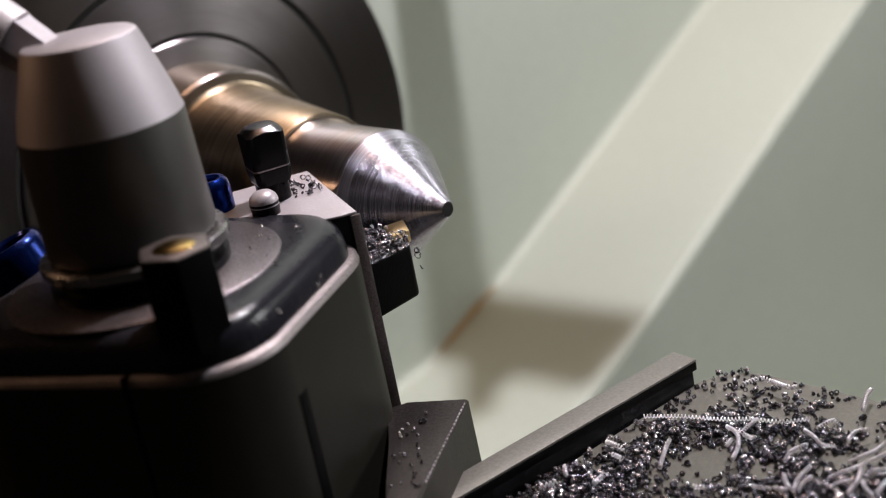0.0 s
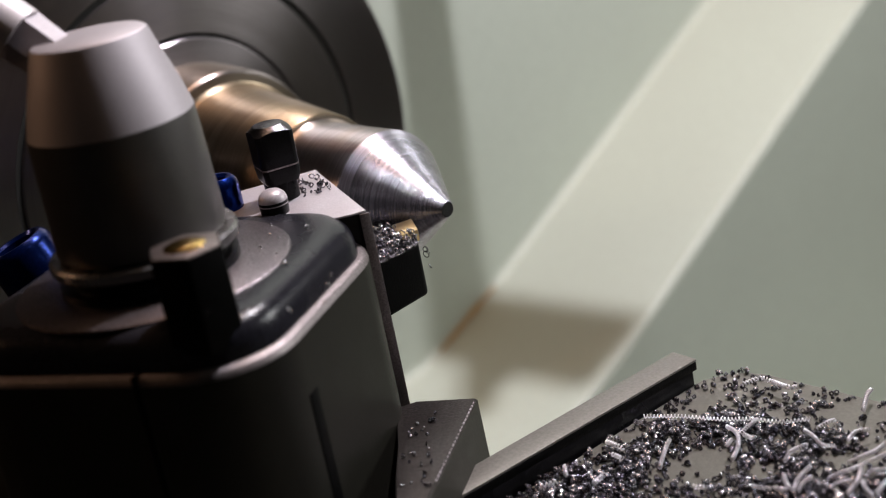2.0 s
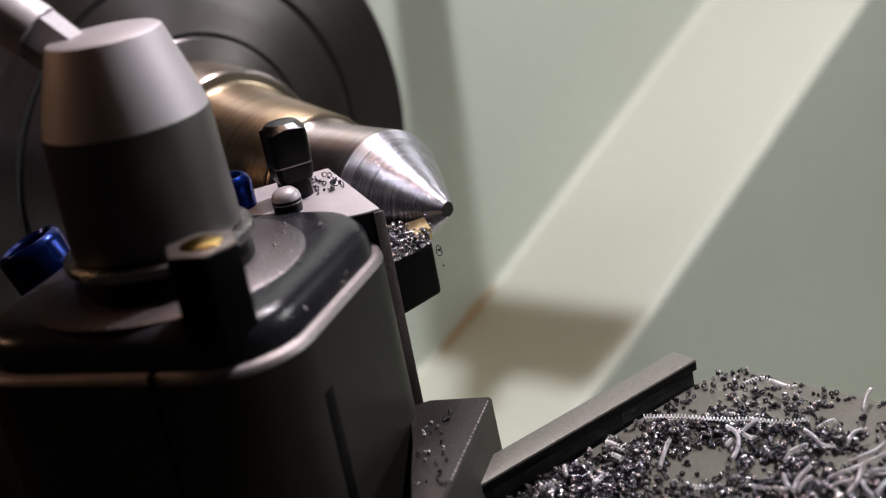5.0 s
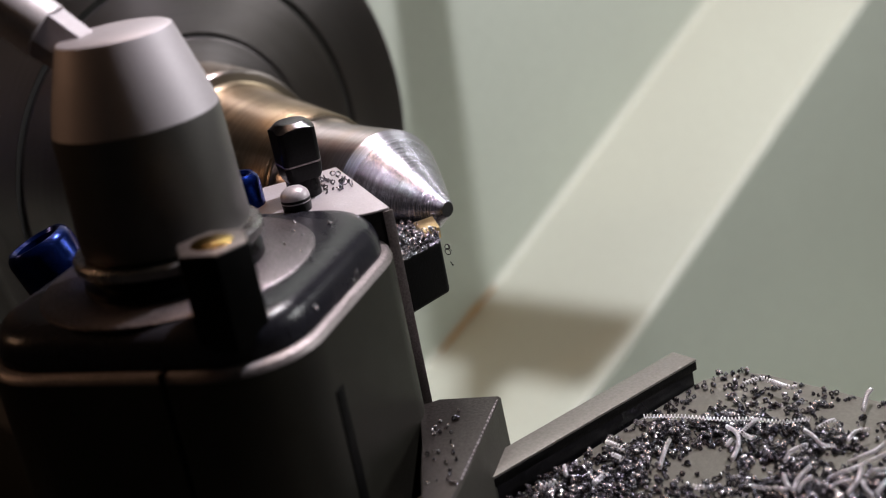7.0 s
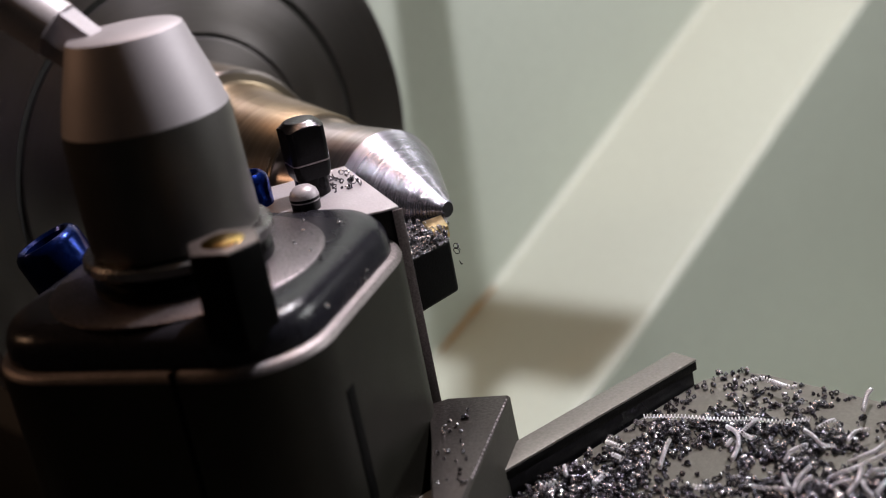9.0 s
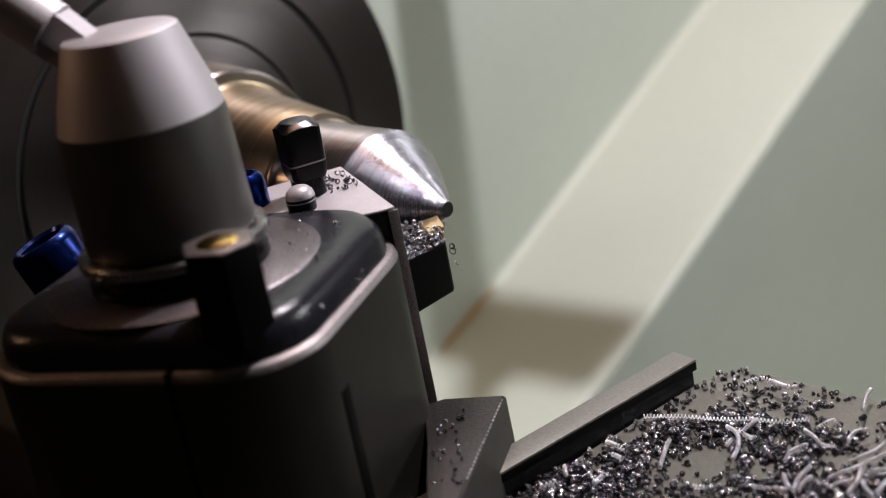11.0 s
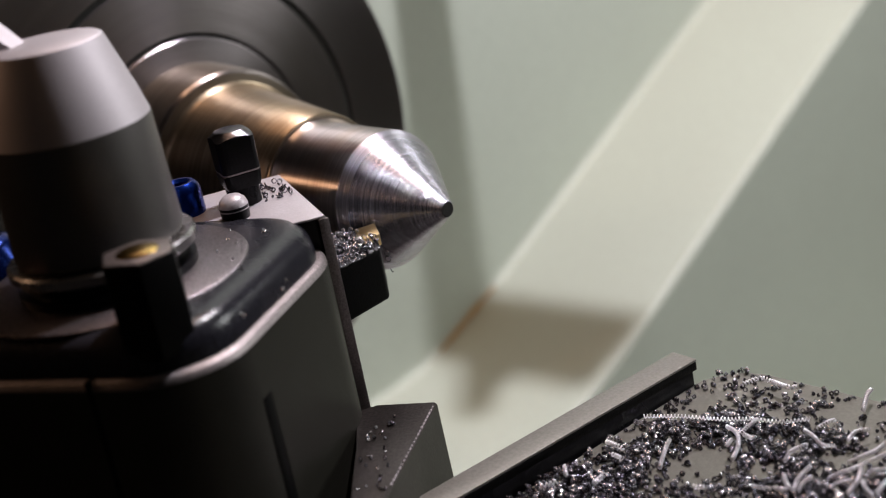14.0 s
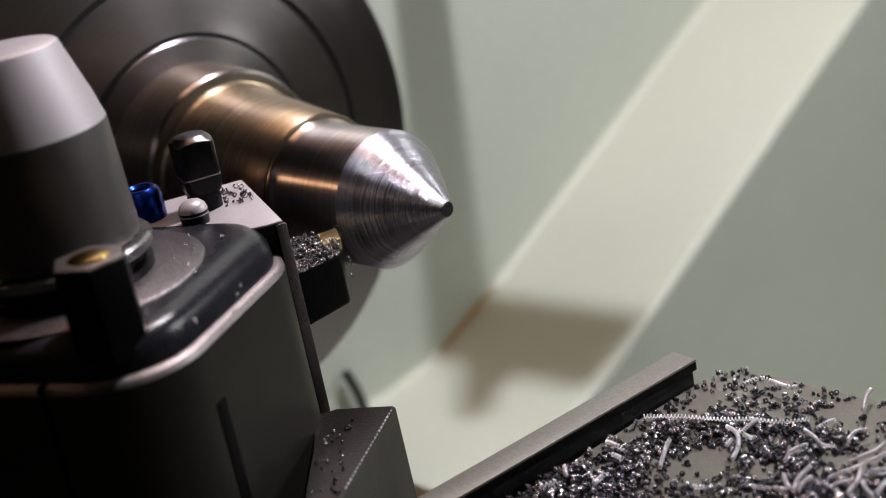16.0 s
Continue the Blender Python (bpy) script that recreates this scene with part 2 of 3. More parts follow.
# ---- splash guard and chute behind the lathe ----
def guard():
    g = thing("splash_guard", "pale green painted sheet steel splash guard with a sloping chute", "splash guard", at=(0, 0, AXIS))
    # sloping floor of the chute, flattening towards the front
    prof = [(900, 134), (700, 41), (500, -52), (300, -146), (236, -176), (212, -186), (192, -193.5), (172, -199), (150, -202), (120, -203.5), (86, -204.5)]
    xa, xc, rr = -252, -132, 6.5

    def sheet(path, x0, x1):
        bm = bmesh.new()
        a = [bm.verts.new((x0 * MM, y * MM, z * MM)) for y, z in path]
        b = [bm.verts.new((x1 * MM, y * MM, z * MM)) for y, z in path]
        for i in range(len(path) - 1):
            bm.faces.new((a[i], a[i + 1], b[i + 1], b[i]))
        return bm

    # one folded sheet across: upper wall, fillet, chute, rounded lip, lower wall
    upper = [(xa, 700), (xa, 300), (xa, 120), (xa, 40), (xa, rr)]
    lip = 5
    floor = [upper[-1]] + [(xa + rr - rr * math.cos(radians(a)), rr - rr * math.sin(radians(a))) for a in (20, 40, 60, 80, 90)]
    floor += [(xa + 40, 0), (xa + 80, 0), (xc - lip, 0)]
    floor += [(xc - lip + lip * math.sin(radians(a)), -lip + lip * math.cos(radians(a))) for a in (18, 36, 54, 72, 90)]
    lower = [floor[-1], (xc, -60), (xc, -460)]
    for name, cross in (("upper_wall", upper), ("chute", floor), ("lower_wall", lower)):
        bm = bmesh.new()
        rows = [[bm.verts.new((cx * MM, y * MM, (z + cz) * MM)) for cx, cz in cross] for y, z in prof]
        for a, b in zip(rows, rows[1:]):
            for i in range(len(cross) - 1):
                bm.faces.new((a[i], a[i + 1], b[i + 1], b[i]))
        ob = part(name, bm, green, g, smooth=60)
        mod = ob.modifiers.new("thickness", "SOLIDIFY")
        mod.thickness, mod.offset, mod.use_rim = 0.001, 0, False
    # rust along the inner fold
    bm = bmesh.new()
    rnd = random.Random(2)
    rows = []
    for k in range(25):
        y = 188 + 52 * k / 24
        z = -193.5 + (y - 192) * 0.398 if y < 236 else -176 + (y - 236) * 0.469
        w = (8 + rnd.uniform(-7, 7)) * math.sin(math.pi * (k + 0.3) / 24.6) + 14
        rows.append([bm.verts.new(((xa + rr - (rr - 2.4) * math.cos(radians(a))) * MM, y * MM, (z + rr - (rr - 2.4) * math.sin(radians(a))) * MM)) for a in (50 - w, 42, 50, 50 + w)])
    for a, b in zip(rows, rows[1:]):
        for i in range(3):
            bm.faces.new((a[i], a[i + 1], b[i + 1], b[i]))
    part("rust_patch", bm, rust, g, "orange rust along the inner fold", smooth=60)
    # small knocks in the paint
    for x, y, z, r, flat in ((-131.9, 488.9, -171.6, 2.2, True), (-166.2, 303.5, -144.4, 1.2, False), (-178.4, 284.5, -153.2, 0.9, False), (-170.1, 385.4, -106.1, 0.8, False)):
        bm = revolve([(0, 0), (r, 0), (r * 0.8, 0.35), (0, 0.4)], 10)
        turn = Matrix.Rotation(radians(90), 4, "Y") if flat else Matrix.Rotation(radians(25), 4, "X")
        part("paint_knock", shifted(bm, x, y, z, turn), white_rod if flat else rail_steel, g, "small knock in the paint")
    # unseen bar and tab added on the upper wall to cast the chute's shadow
    part("guard_bar", prism([(xa, 230), (-50, 244), (-50, 273), (xa, 259)], 196, 204, 1.5), green, g)
    part("bar_tab", prism([(-101, 242.5), (-82, 244), (-71, 223), (-79, 220)], 197.5, 202.5, 0.8), green, g)
    return g


guard()


# Narrow dark bent shape at the green wall, drawn as a tube.
def bent_strip():
    r = thing("bent_strip", "narrow dark bent shape against the green wall", "rod", at=(-0.2455, 0.118, AXIS - 0.205))
    line = [Vector(q) * MM for q in ((0, -3, 33), (0, -1, 28), (0, 2, 18), (0, 4, 5), (0, 5.5, -9))]
    mesh_of("rod", [tube(smooth_line(line), 3.0 * MM, 10)], slot_dark, r)
    return r


def tray():
    return tagged(part("chip_tray", box(-900, 1200, -60, 900, AXIS * 1000 - 470, AXIS * 1000 - 460, 0), green), "green painted chip tray under the lathe", "chip tray", kind="structure")


bent_strip()
tray()


def bed():
    b = thing("lathe_bed", "dark oily steel lathe bed under the spindle line", "lathe bed", at=(0, 0, AXIS))
    part("front_way", box(-600, 900, -140, -60, -300, -214, 3), slot_bed, b)
    part("rear_way", box(-600, 900, 10, 82, -300, -214, 3), slot_bed, b)
    part("web", box(-600, 900, -120, 70, -460, -298, 2), slot_bed, b)
    return b


bed()


def carriage():
    c = thing("carriage", "dark steel carriage carrying the cross slide", "carriage", at=(0, 0, AXIS))
    part("saddle", box(68, 385, -190, 42, -214, -76.2, 3), slot_bed, c)
    part("cross_slide", box(-110, 66, -260, -96, -214, -90.3, 3), slot_bed, c)
    return c


carriage()


def base():
    return tagged(part("machine_base", box(-880, 1180, -180, 880, 0, AXIS * 1000 - 470, 8), slot_bed), "dark machine base under the chip tray", "machine base", kind="structure")


base()


# ---- spindle: chuck and workpiece ----
CHUCK_X, CHUCK_R = -148, 115


def chuck():
    c = thing("chuck", "dark turned steel chuck spinning with the workpiece", "lathe chuck", at=(0, 0, AXIS))
    R = CHUCK_R
    prof = [(0, -250), (R - 8, -250), (R - 2, -246), (R, -240), (R, -153), (R - 0.8, -150), (R - 2.6, -148), (83.6, -148), (83.2, -149.5), (80.6, -149.5), (80.2, -148), (56.4, -148), (56, -149.5), (54.6, -149.5), (54.4, -147.6), (53.6, -146.9), (30, -146.9), (28, -160), (0, -160)]
    part("body", revolve(prof, 160, "x"), chuck_steel, c)
    # dark rings laid in the grooves for their shade
    for r in (81.9, 55.3):
        w = 1.2 if r > 60 else 0.6
        part("groove", revolve([(r - w, -149.9), (r - w, -149.2), (r + w, -149.2), (r + w, -149.9), (r - w, -149.9)], 128, "x"), slot_dark, c, "ring groove with its shade as a dark ring")
    for k in range(3):
        turn = Matrix.Rotation(radians(120 * k + 60), 4, "X")
        part("key_socket", shifted(rod((-200, 0, 104), (-200, 0, CHUCK_R + 0.4), 8, 8), turn=turn), slot_dark, c)
    return c


def workpiece():
    w = thing("workpiece", "turned steel bar with a bright cone and brown heat-tinted shank", "workpiece", at=(0, 0, AXIS))
    L = 29.4
    part("cone", revolve([(0, -3), (2.5, -0.2), (2.7, 0), (24.6, -L + 0.5), (25, -L), (25, -L - 0.2), (0, -L - 0.2)], 128, "x"), turned_bright, w, "bright freshly turned conical end")
    # dark plug that stands for the shade inside the bore
    part("centre_hole", revolve([(0, -4), (2.3, -0.6), (2.45, 0.05), (0, 0.05)], 32, "x"), hole_shade, w, "small bore in the tip, drawn as a dark disc")
    part("neck", revolve([(0, -29.6), (25, -29.6), (25.2, -62), (25.6, -64.5), (26.8, -66), (0, -66)], 128, "x"), turned_satin, w)
    part("groove", revolve([(0, -65.8), (27.5, -65.8), (27.6, -66.6), (27.2, -67.2), (0, -67.2)], 128, "x"), collar_steel, w)
    part("shank", revolve([(0, -67), (28.0, -67), (28.6, -67.8), (31.9, -90), (35.7, -118.4), (36.1, -119.8), (36.8, -120.6), (38, -121.1), (0, -121.1)], 128, "x"), turned_brown, w, "brown heat-tinted turned shank")
    collar = part("collar", revolve([(0, -121), (41, -121), (41, -121.4), (42.4, -122.8), (43.5, -135), (44.4, -150), (0, -150)], 128, "x"), collar_steel, w, "darker worn collar in the chuck")
    part("collar_edge", revolve([(41, -121.2), (41.4, -121.25), (42.2, -122), (42.45, -122.6), (42.2, -122.9), (41, -122.9), (41, -121.2)], 128, "x"), turned_satin, collar, "bright bevelled edge")
    return w


CHUCK = chuck()
WORK = workpiece()


# ---- tool side: coordinates a along the top slide, b across it ----
SLIDE = Matrix.Translation((0, 0, AXIS)) @ Matrix.Rotation(radians(TH), 4, "Z")
CARRIED = []


def carried(name, label, category, base, group=""):
    """A thing on the top slide; its parts are given in slide coordinates and shifted to its base."""
    ob = tagged(new(name), label, category, group)
    ob.matrix_basis = SLIDE @ Matrix.Translation(Vector(base) * MM)
    CARRIED.append(ob)
    ob["base"] = base
    return ob


def on(ob, name, bm, mat, label="", parent=None, smooth=35.0):
    b = ob["base"]
    return part(name, shifted(bm, -b[0], -b[1], -b[2]), mat, parent or ob, label, smooth)


A0, A1, B0, B1 = -99.5, 3.0, -140.5, -43.0      # along the post's own sides, turned on the slide
POST = Matrix.Rotation(radians(-10), 4, "Z")
NUT, DISC = (-65.6, -85.4), (-65.0, -85.2)


def tool_post():
    t = carried("tool_post", "grey steel tool post with a glossy black lid", "tool post", (NUT[0], NUT[1], -78))
    def rr(inset, r):
        return [tuple((POST @ Vector((x, y, 0))).xy) for x, y in round_rect(A0 + inset, A1 - inset, B0 + inset, B1 - inset, r)]
    on(t, "body", loft([(rr(0.8, 24), -78), (rr(0, 25), -77), (rr(0, 25), 7.6)]), post_grey)
    on(t, "rim", loft([(rr(0.0, 25), 7.6), (rr(0.4, 24.6), 8.9), (rr(1.3, 23.9), 9.8), (rr(2.6, 23), 10.2)]), rim_steel, "bright worn bevelled edge")
    on(t, "lid", loft([(rr(2.7, 22.8), 10.0), (rr(2.9, 22.6), 13.0), (rr(3.3, 22.3), 15.6), (rr(4.0, 21.9), 17.6), (rr(5.0, 21.2), 19.0), (rr(6.3, 20.4), 20.0), (rr(8.0, 19.2), 20.7), (rr(10.2, 17.6), 21.05), (rr(13, 15.6), 21.15), (rr(17, 13), 21.2)]), lid_black, "glossy black rounded lid")
    on(t, "top_disc", shifted(revolve([(0, 21), (40.2, 21), (40, 21.5), (39.3, 21.9), (0, 21.9)], 96), *DISC), disc_grey, "scuffed grey round plate")
    # joint line and side slot of the body; a black strip gives the slot's shade
    on(t, "joint", shifted(box(-34, -32, B0 - 0.15, B0 + 3, -76, 10.3, 0.2), turn=POST), tool_black)
    on(t, "side_slot", shifted(box(A1 - 4, A1 + 0.2, -116.4, -111.3, -70, -8, 0.2), turn=POST), tool_black, "narrow slot drawn as a black strip")
    on(t, "nut_skirt", shifted(revolve([(0, 32), (23.0, 32), (24.0, 32.8), (24.4, 34), (23.5, 67.6), (0, 67.6)], 96), *NUT), nut_shaded, "lower skirt of the nut, coloured darker for its shade")
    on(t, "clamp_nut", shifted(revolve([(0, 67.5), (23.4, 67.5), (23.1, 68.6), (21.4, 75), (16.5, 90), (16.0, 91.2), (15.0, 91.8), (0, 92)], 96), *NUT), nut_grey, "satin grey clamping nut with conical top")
    on(t, "nut_neck", shifted(revolve([(0, 22), (26, 22), (26, 24.2), (23.4, 24.8), (23.4, 26.4), (22, 27), (22, 29), (0, 29)], 64), *NUT), black_oxide)
    on(t, "washer", shifted(revolve([(0, 28.4), (26.6, 28.4), (27.4, 29.2), (27.4, 31.4), (26.6, 32.2), (0, 32.2)], 64), *NUT), washer_steel, "polished steel washer")
    p0 = Vector((NUT[0], NUT[1], 76))
    way = Vector((-0.741, 0.087, 0.666))
    lev = on(t, "lever", rod(p0 + way * 27, p0 + way * 220, 8.3, 8.8, 40, 3), white_rod, "pale steel clamping lever")
    on(t, "lever_collar", rod(p0 + way * 14, p0 + way * 27.2, 7.2, 8.0, 6), holder_steel, parent=lev)
    return t


HX, HY = -38.0, -122.6


def hex_bolt():
    t = carried("hex_bolt", "black hexagon bolt on the tool post lid", "bolt", (HX, HY, 20))
    ring = [(HX + 10.7 * math.cos(radians(60 * i - 8)), HY + 10.7 * math.sin(radians(60 * i - 8))) for i in range(6)]
    on(t, "head", prism(ring, 14, 40.6, 0.5), tool_black)
    inner = [(HX + (x - HX) * 0.95, HY + (y - HY) * 0.95) for x, y in ring]
    face = on(t, "face", prism(inner, 40.4, 41.2, 0.35), hex_top, "worn dull hexagon top face")
    on(t, "brass_plug", shifted(revolve([(0, 40.8), (5.9, 40.8), (5.6, 41.4), (4.8, 41.8), (3.5, 42.1), (1.9, 42.3), (0, 42.4)], 40), HX, HY), brass, "yellow brass plug", parent=face)
    return t


K, U, W = Vector((-8.6, -49.2)), Vector((-0.494, 0.869)), Vector((0.869, 0.494))


def hold(u, w):
    p = K + U * u + W * w
    return (p.x, p.y)


def grip(u, w):
    return hold(u - 7.3, w - 1.3)


def tool_holder():
    c = hold(28, -20)
    t = carried("tool_holder", "ground steel tool holder clamped to the tool post", "tool holder", (*c, -48))
    out = [hold(0, 0), hold(58, 0), hold(58, -44), hold(34, -44), hold(2.5, -16), hold(2.5, -3.2), hold(0, -2.6)]
    # one block, its faces in three tones: black sides, grey corner, bright top
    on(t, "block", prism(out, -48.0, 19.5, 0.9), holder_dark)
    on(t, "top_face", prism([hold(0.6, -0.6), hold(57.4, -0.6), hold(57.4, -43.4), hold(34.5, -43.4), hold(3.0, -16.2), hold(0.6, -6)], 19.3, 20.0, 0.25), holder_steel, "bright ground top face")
    on(t, "edge", prism([hold(0.2, 0.25), hold(-0.25, 0.2), hold(-0.25, -3.0), hold(0.2, -3.0)], -47.4, 19.2, 0.1), rim_steel, "lighter grey corner face")
    s = grip(44, -16)
    turn, h, n = Matrix.Rotation(radians(33), 4, "Z"), 6.4, 8
    side = [(-h + 2 * h * k / n, -h) for k in range(n)]
    square = side + [(-y, x) for x, y in side] + [(-x, -y) for x, y in side] + [(y, -x) for x, y in side]
    fits = [(x * min(1, 8.2 / math.hypot(x, y)), y * min(1, 8.2 / math.hypot(x, y))) for x, y in square]
    ring = [(5.0 * x / math.hypot(x, y), 5.0 * y / math.hypot(x, y)) for x, y in square]

    def scaled(pts, f):
        return [(x * f, y * f) for x, y in pts]

    def crowned(levels):
        """A square head whose upper rings may follow a cone."""
        bm = bmesh.new()
        rows = [[bm.verts.new((x * MM, y * MM, (z if not cone else z - 0.62 * max(0, math.hypot(x, y) - 5.0)) * MM)) for x, y in o] for o, z, cone in levels]
        for a, b in zip(rows, rows[1:]):
            for i in range(len(a)):
                bm.faces.new((a[i], a[(i + 1) % len(a)], b[(i + 1) % len(a)], b[i]))
        bm.faces.new(rows[0][::-1])
        bm.faces.new(rows[-1])
        return shifted(bm, s[0], s[1], 0, turn)
    sc = on(t, "set_screw", crowned([(scaled(fits, 0.84), 26.0, 0), (scaled(fits, 0.92), 27.4, 0), (scaled(fits, 0.98), 31.0, 0), (scaled(fits, 0.95), 31.4, 0), (scaled(fits, 0.98), 32.0, 0), (fits, 44.6, 1)]), black_oxide, "black square-headed clamping screw", smooth=30)
    on(t, "screw_crown", crowned([(fits, 44.62, 1), (scaled(ring, 1.0), 45.0, 0), (scaled(ring, 0.6), 45.5, 0)]), crown_dark, "worn scalloped crown", parent=sc, smooth=20)
    on(t, "screw_band", crowned([(scaled(fits, 0.96), 31.2, 0), (scaled(fits, 0.985), 31.5, 0), (scaled(fits, 0.985), 31.8, 0)]), rim_steel, "bright worn line", parent=sc)
    on(t, "screw_neck", shifted(revolve([(0, 19.5), (5.5, 19.5), (5.5, 27), (0, 27)], 32), *s), black_oxide)
    s2 = (-40.5, -41.0)
    on(t, "pin", shifted(revolve([(0, 23), (4.7, 23), (4.7, 24.6), (4.2, 26.2), (2.8, 27.5), (0, 28.2)], 32), *s2), holder_steel, "polished round pin")
    # lower half of the pin, darker than its top
    on(t, "pin_collar", shifted(revolve([(0, 19.7), (4.5, 19.7), (4.75, 24.2), (4.5, 24.4), (0, 24.4)], 32), *s2), black_oxide)
    return t


def cutting_tool():
    t = carried("cutting_tool", "black turning tool with a gold insert, dusted with chips", "turning tool", (*grip(30, 10), -20))
    out = [grip(12, -14), grip(18.5, 4.3), grip(25.4, 20.1), grip(43.0, 25.0), grip(48, 20), grip(46, -14)]
    on(t, "shank", prism(out, -20.5, -2.2, 1.3, 3), tool_black)
    ins = [grip(45.3, 25.2), grip(33.2, 23.2), grip(32.2, 17.0), grip(44.4, 17.6)]
    on(t, "insert", prism(ins, -4.2, 0.0, 0.5), gold, "gold coated carbide insert")
    return t


def top_slide():
    t = carried("top_slide", "dark steel top slide under the tool post", "slide", (-45, -85, -90))
    top = [(0.8, -120), (6.9, -120), (13.9, -54.4), (-5, -52.9), (-11, -56), (-6, -80.4), (-3.0, -100.3)]
    foot = [(0.8, -122), (7.4, -122), (14.5, -54.1), (-5, -52.6), (-11.3, -56), (-6.3, -80.4), (-3.3, -100.3)]
    on(t, "block", loft([(foot, -90), (foot, -45.3), (top, -44.7)]), slide_steel, smooth=20)
    # sheet over the block's side that carries its shade as colour
    on(t, "side_face", loft([([(7.5, -121.5), (8.4, -121.5), (15.6, -53.9), (14.6, -53.9)], -89), ([(7.5, -121.5), (7.8, -121.5), (14.8, -54.2), (14.6, -54.2)], -45.4)]), slide_side_dim, "side face coloured darker for its shade")
    on(t, "plate", box(-130, 0, -150, -48, -90, -78.1, 1.5), slide_steel)
    edge = bmesh.new()
    wear = random.Random(5)
    for k in range(22):
        b0 = -103 + 47.5 * k / 22
        bit = rod((9.0 + (b0 + 103) * 0.1074, b0, -44.95), (9.0 + (b0 + 104.2) * 0.1074, b0 + 1.2, -44.95), wear.uniform(0.15, 0.4), wear.uniform(0.1, 0.35), 6)
        for face in bit.faces:
            edge.faces.new([edge.verts.new(c.co) for c in face.verts])
        bit.free()
    on(t, "worn_edge", edge, holder_steel, "bright worn edge")
    return t


def blue_cap(a, b, z, r, lean=0.0, mat=blue):
    t = carried("blue_cap", "blue anodised hollow screw cap behind the tool post", "screw cap", (a, b, z - 26), "blue caps")
    on(t, "recess", shifted(revolve([(0, z - 8), (r - 4.1, z - 8), (r - 4.1, z - 7.4), (0, z - 7.4)], 6), a, b), slot_dark, "hexagon recess drawn as a dark plate")
    on(t, "shell", shifted(revolve([(0, z - 26), (r * 0.96, z - 26), (r, z - 25), (r, z - 3), (r - 0.6, z - 1.2), (r - 1.8, z), (r - 2.8, z), (r - 3.8, z - 1), (r - 4, z - 8), (0, z - 8)], 48), a, b), mat)
    t.matrix_basis = t.matrix_basis @ Matrix.Rotation(radians(lean), 4, Vector((-0.216, 0.976, 0)))
    return t


tool_post()
hex_bolt()
tool_holder()
cutting_tool()
top_slide()
blue_cap(-120, -44, 23.8, 11.4, -19, blue_dark)
blue_cap(-61.6, -30.0, 30.8, 7.0)


# ---- cross slide rail and chip cover ----
def rail():
    r = thing("slide_rail", "dark steel guide rail with a stepped edge", "guide rail", at=(0, 0, AXIS))
    d = Vector((0.1, 0.995))
    n = Vector((0.995, -0.1))
    o = Vector((64.5, -19.0))          # a place on the near top edge

    def q(s, w):
        p = o + d * s + n * w
        return (p.x, p.y)
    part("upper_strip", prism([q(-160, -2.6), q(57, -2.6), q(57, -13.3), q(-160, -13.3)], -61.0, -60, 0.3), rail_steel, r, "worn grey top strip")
    # rail side below the thin top, coloured near-black
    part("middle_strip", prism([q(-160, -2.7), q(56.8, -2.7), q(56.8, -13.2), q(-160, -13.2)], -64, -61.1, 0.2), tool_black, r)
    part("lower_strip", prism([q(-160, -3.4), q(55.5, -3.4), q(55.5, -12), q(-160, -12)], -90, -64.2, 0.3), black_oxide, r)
    return r


rail()


def cover():
    out = [(50, -200), (400, -200), (400, 50), (84, 53), (76, 51), (72, 46), (67, 40)]
    c = tagged(part("chip_cover", shifted(prism(out, -76, -69, 0.8), 0, 0, AXIS * 1000), plate_grey), "dull grey flat cover littered with steel chips", "slide cover")
    return c


cover()


# ---- swarf ----
def curl(p, r, wire, turns, pitch, tilt, rnd, steps=7, sides=4):
    pts = []
    n = max(3, int(turns * steps))
    m = Matrix.Translation(p) @ tilt
    for i in range(n + 1):
        a = 2 * math.pi * turns * i / n
        pts.append(m @ Vector((r * math.cos(a), r * math.sin(a), pitch * turns * (i / n - 0.5))))
    return tube(pts, wire, sides)


def spiral(path, r, wire, pitch, sides=4, steps=10):
    """A long coiled chip that follows a bent line (places in metres)."""
    pts = []
    length = sum((b - a).length for a, b in zip(path, path[1:]))
    turns = length / pitch
    n = int(turns * steps)
    cum = [0.0]
    for a, b in zip(path, path[1:]):
        cum.append(cum[-1] + (b - a).length)
    for i in range(n + 1):
        s = length * i / n
        k = max(j for j in range(len(path) - 1) if cum[j] <= s + 1e-12)
        f = (s - cum[k]) / max(1e-9, cum[k + 1] - cum[k])
        p = path[k].lerp(path[k + 1], f)
        t = (path[k + 1] - path[k]).normalized()
        u = t.orthogonal().normalized()
        v = t.cross(u)
        a = 2 * math.pi * turns * i / n
        pts.append(p + (u * math.cos(a) + v * math.sin(a)) * r)
    return tube(pts, wire, sides)


def rand_turn(rnd):
    return Euler((rnd.uniform(0, 6.3), rnd.uniform(0, 6.3), rnd.uniform(0, 6.3))).to_matrix().to_4x4()


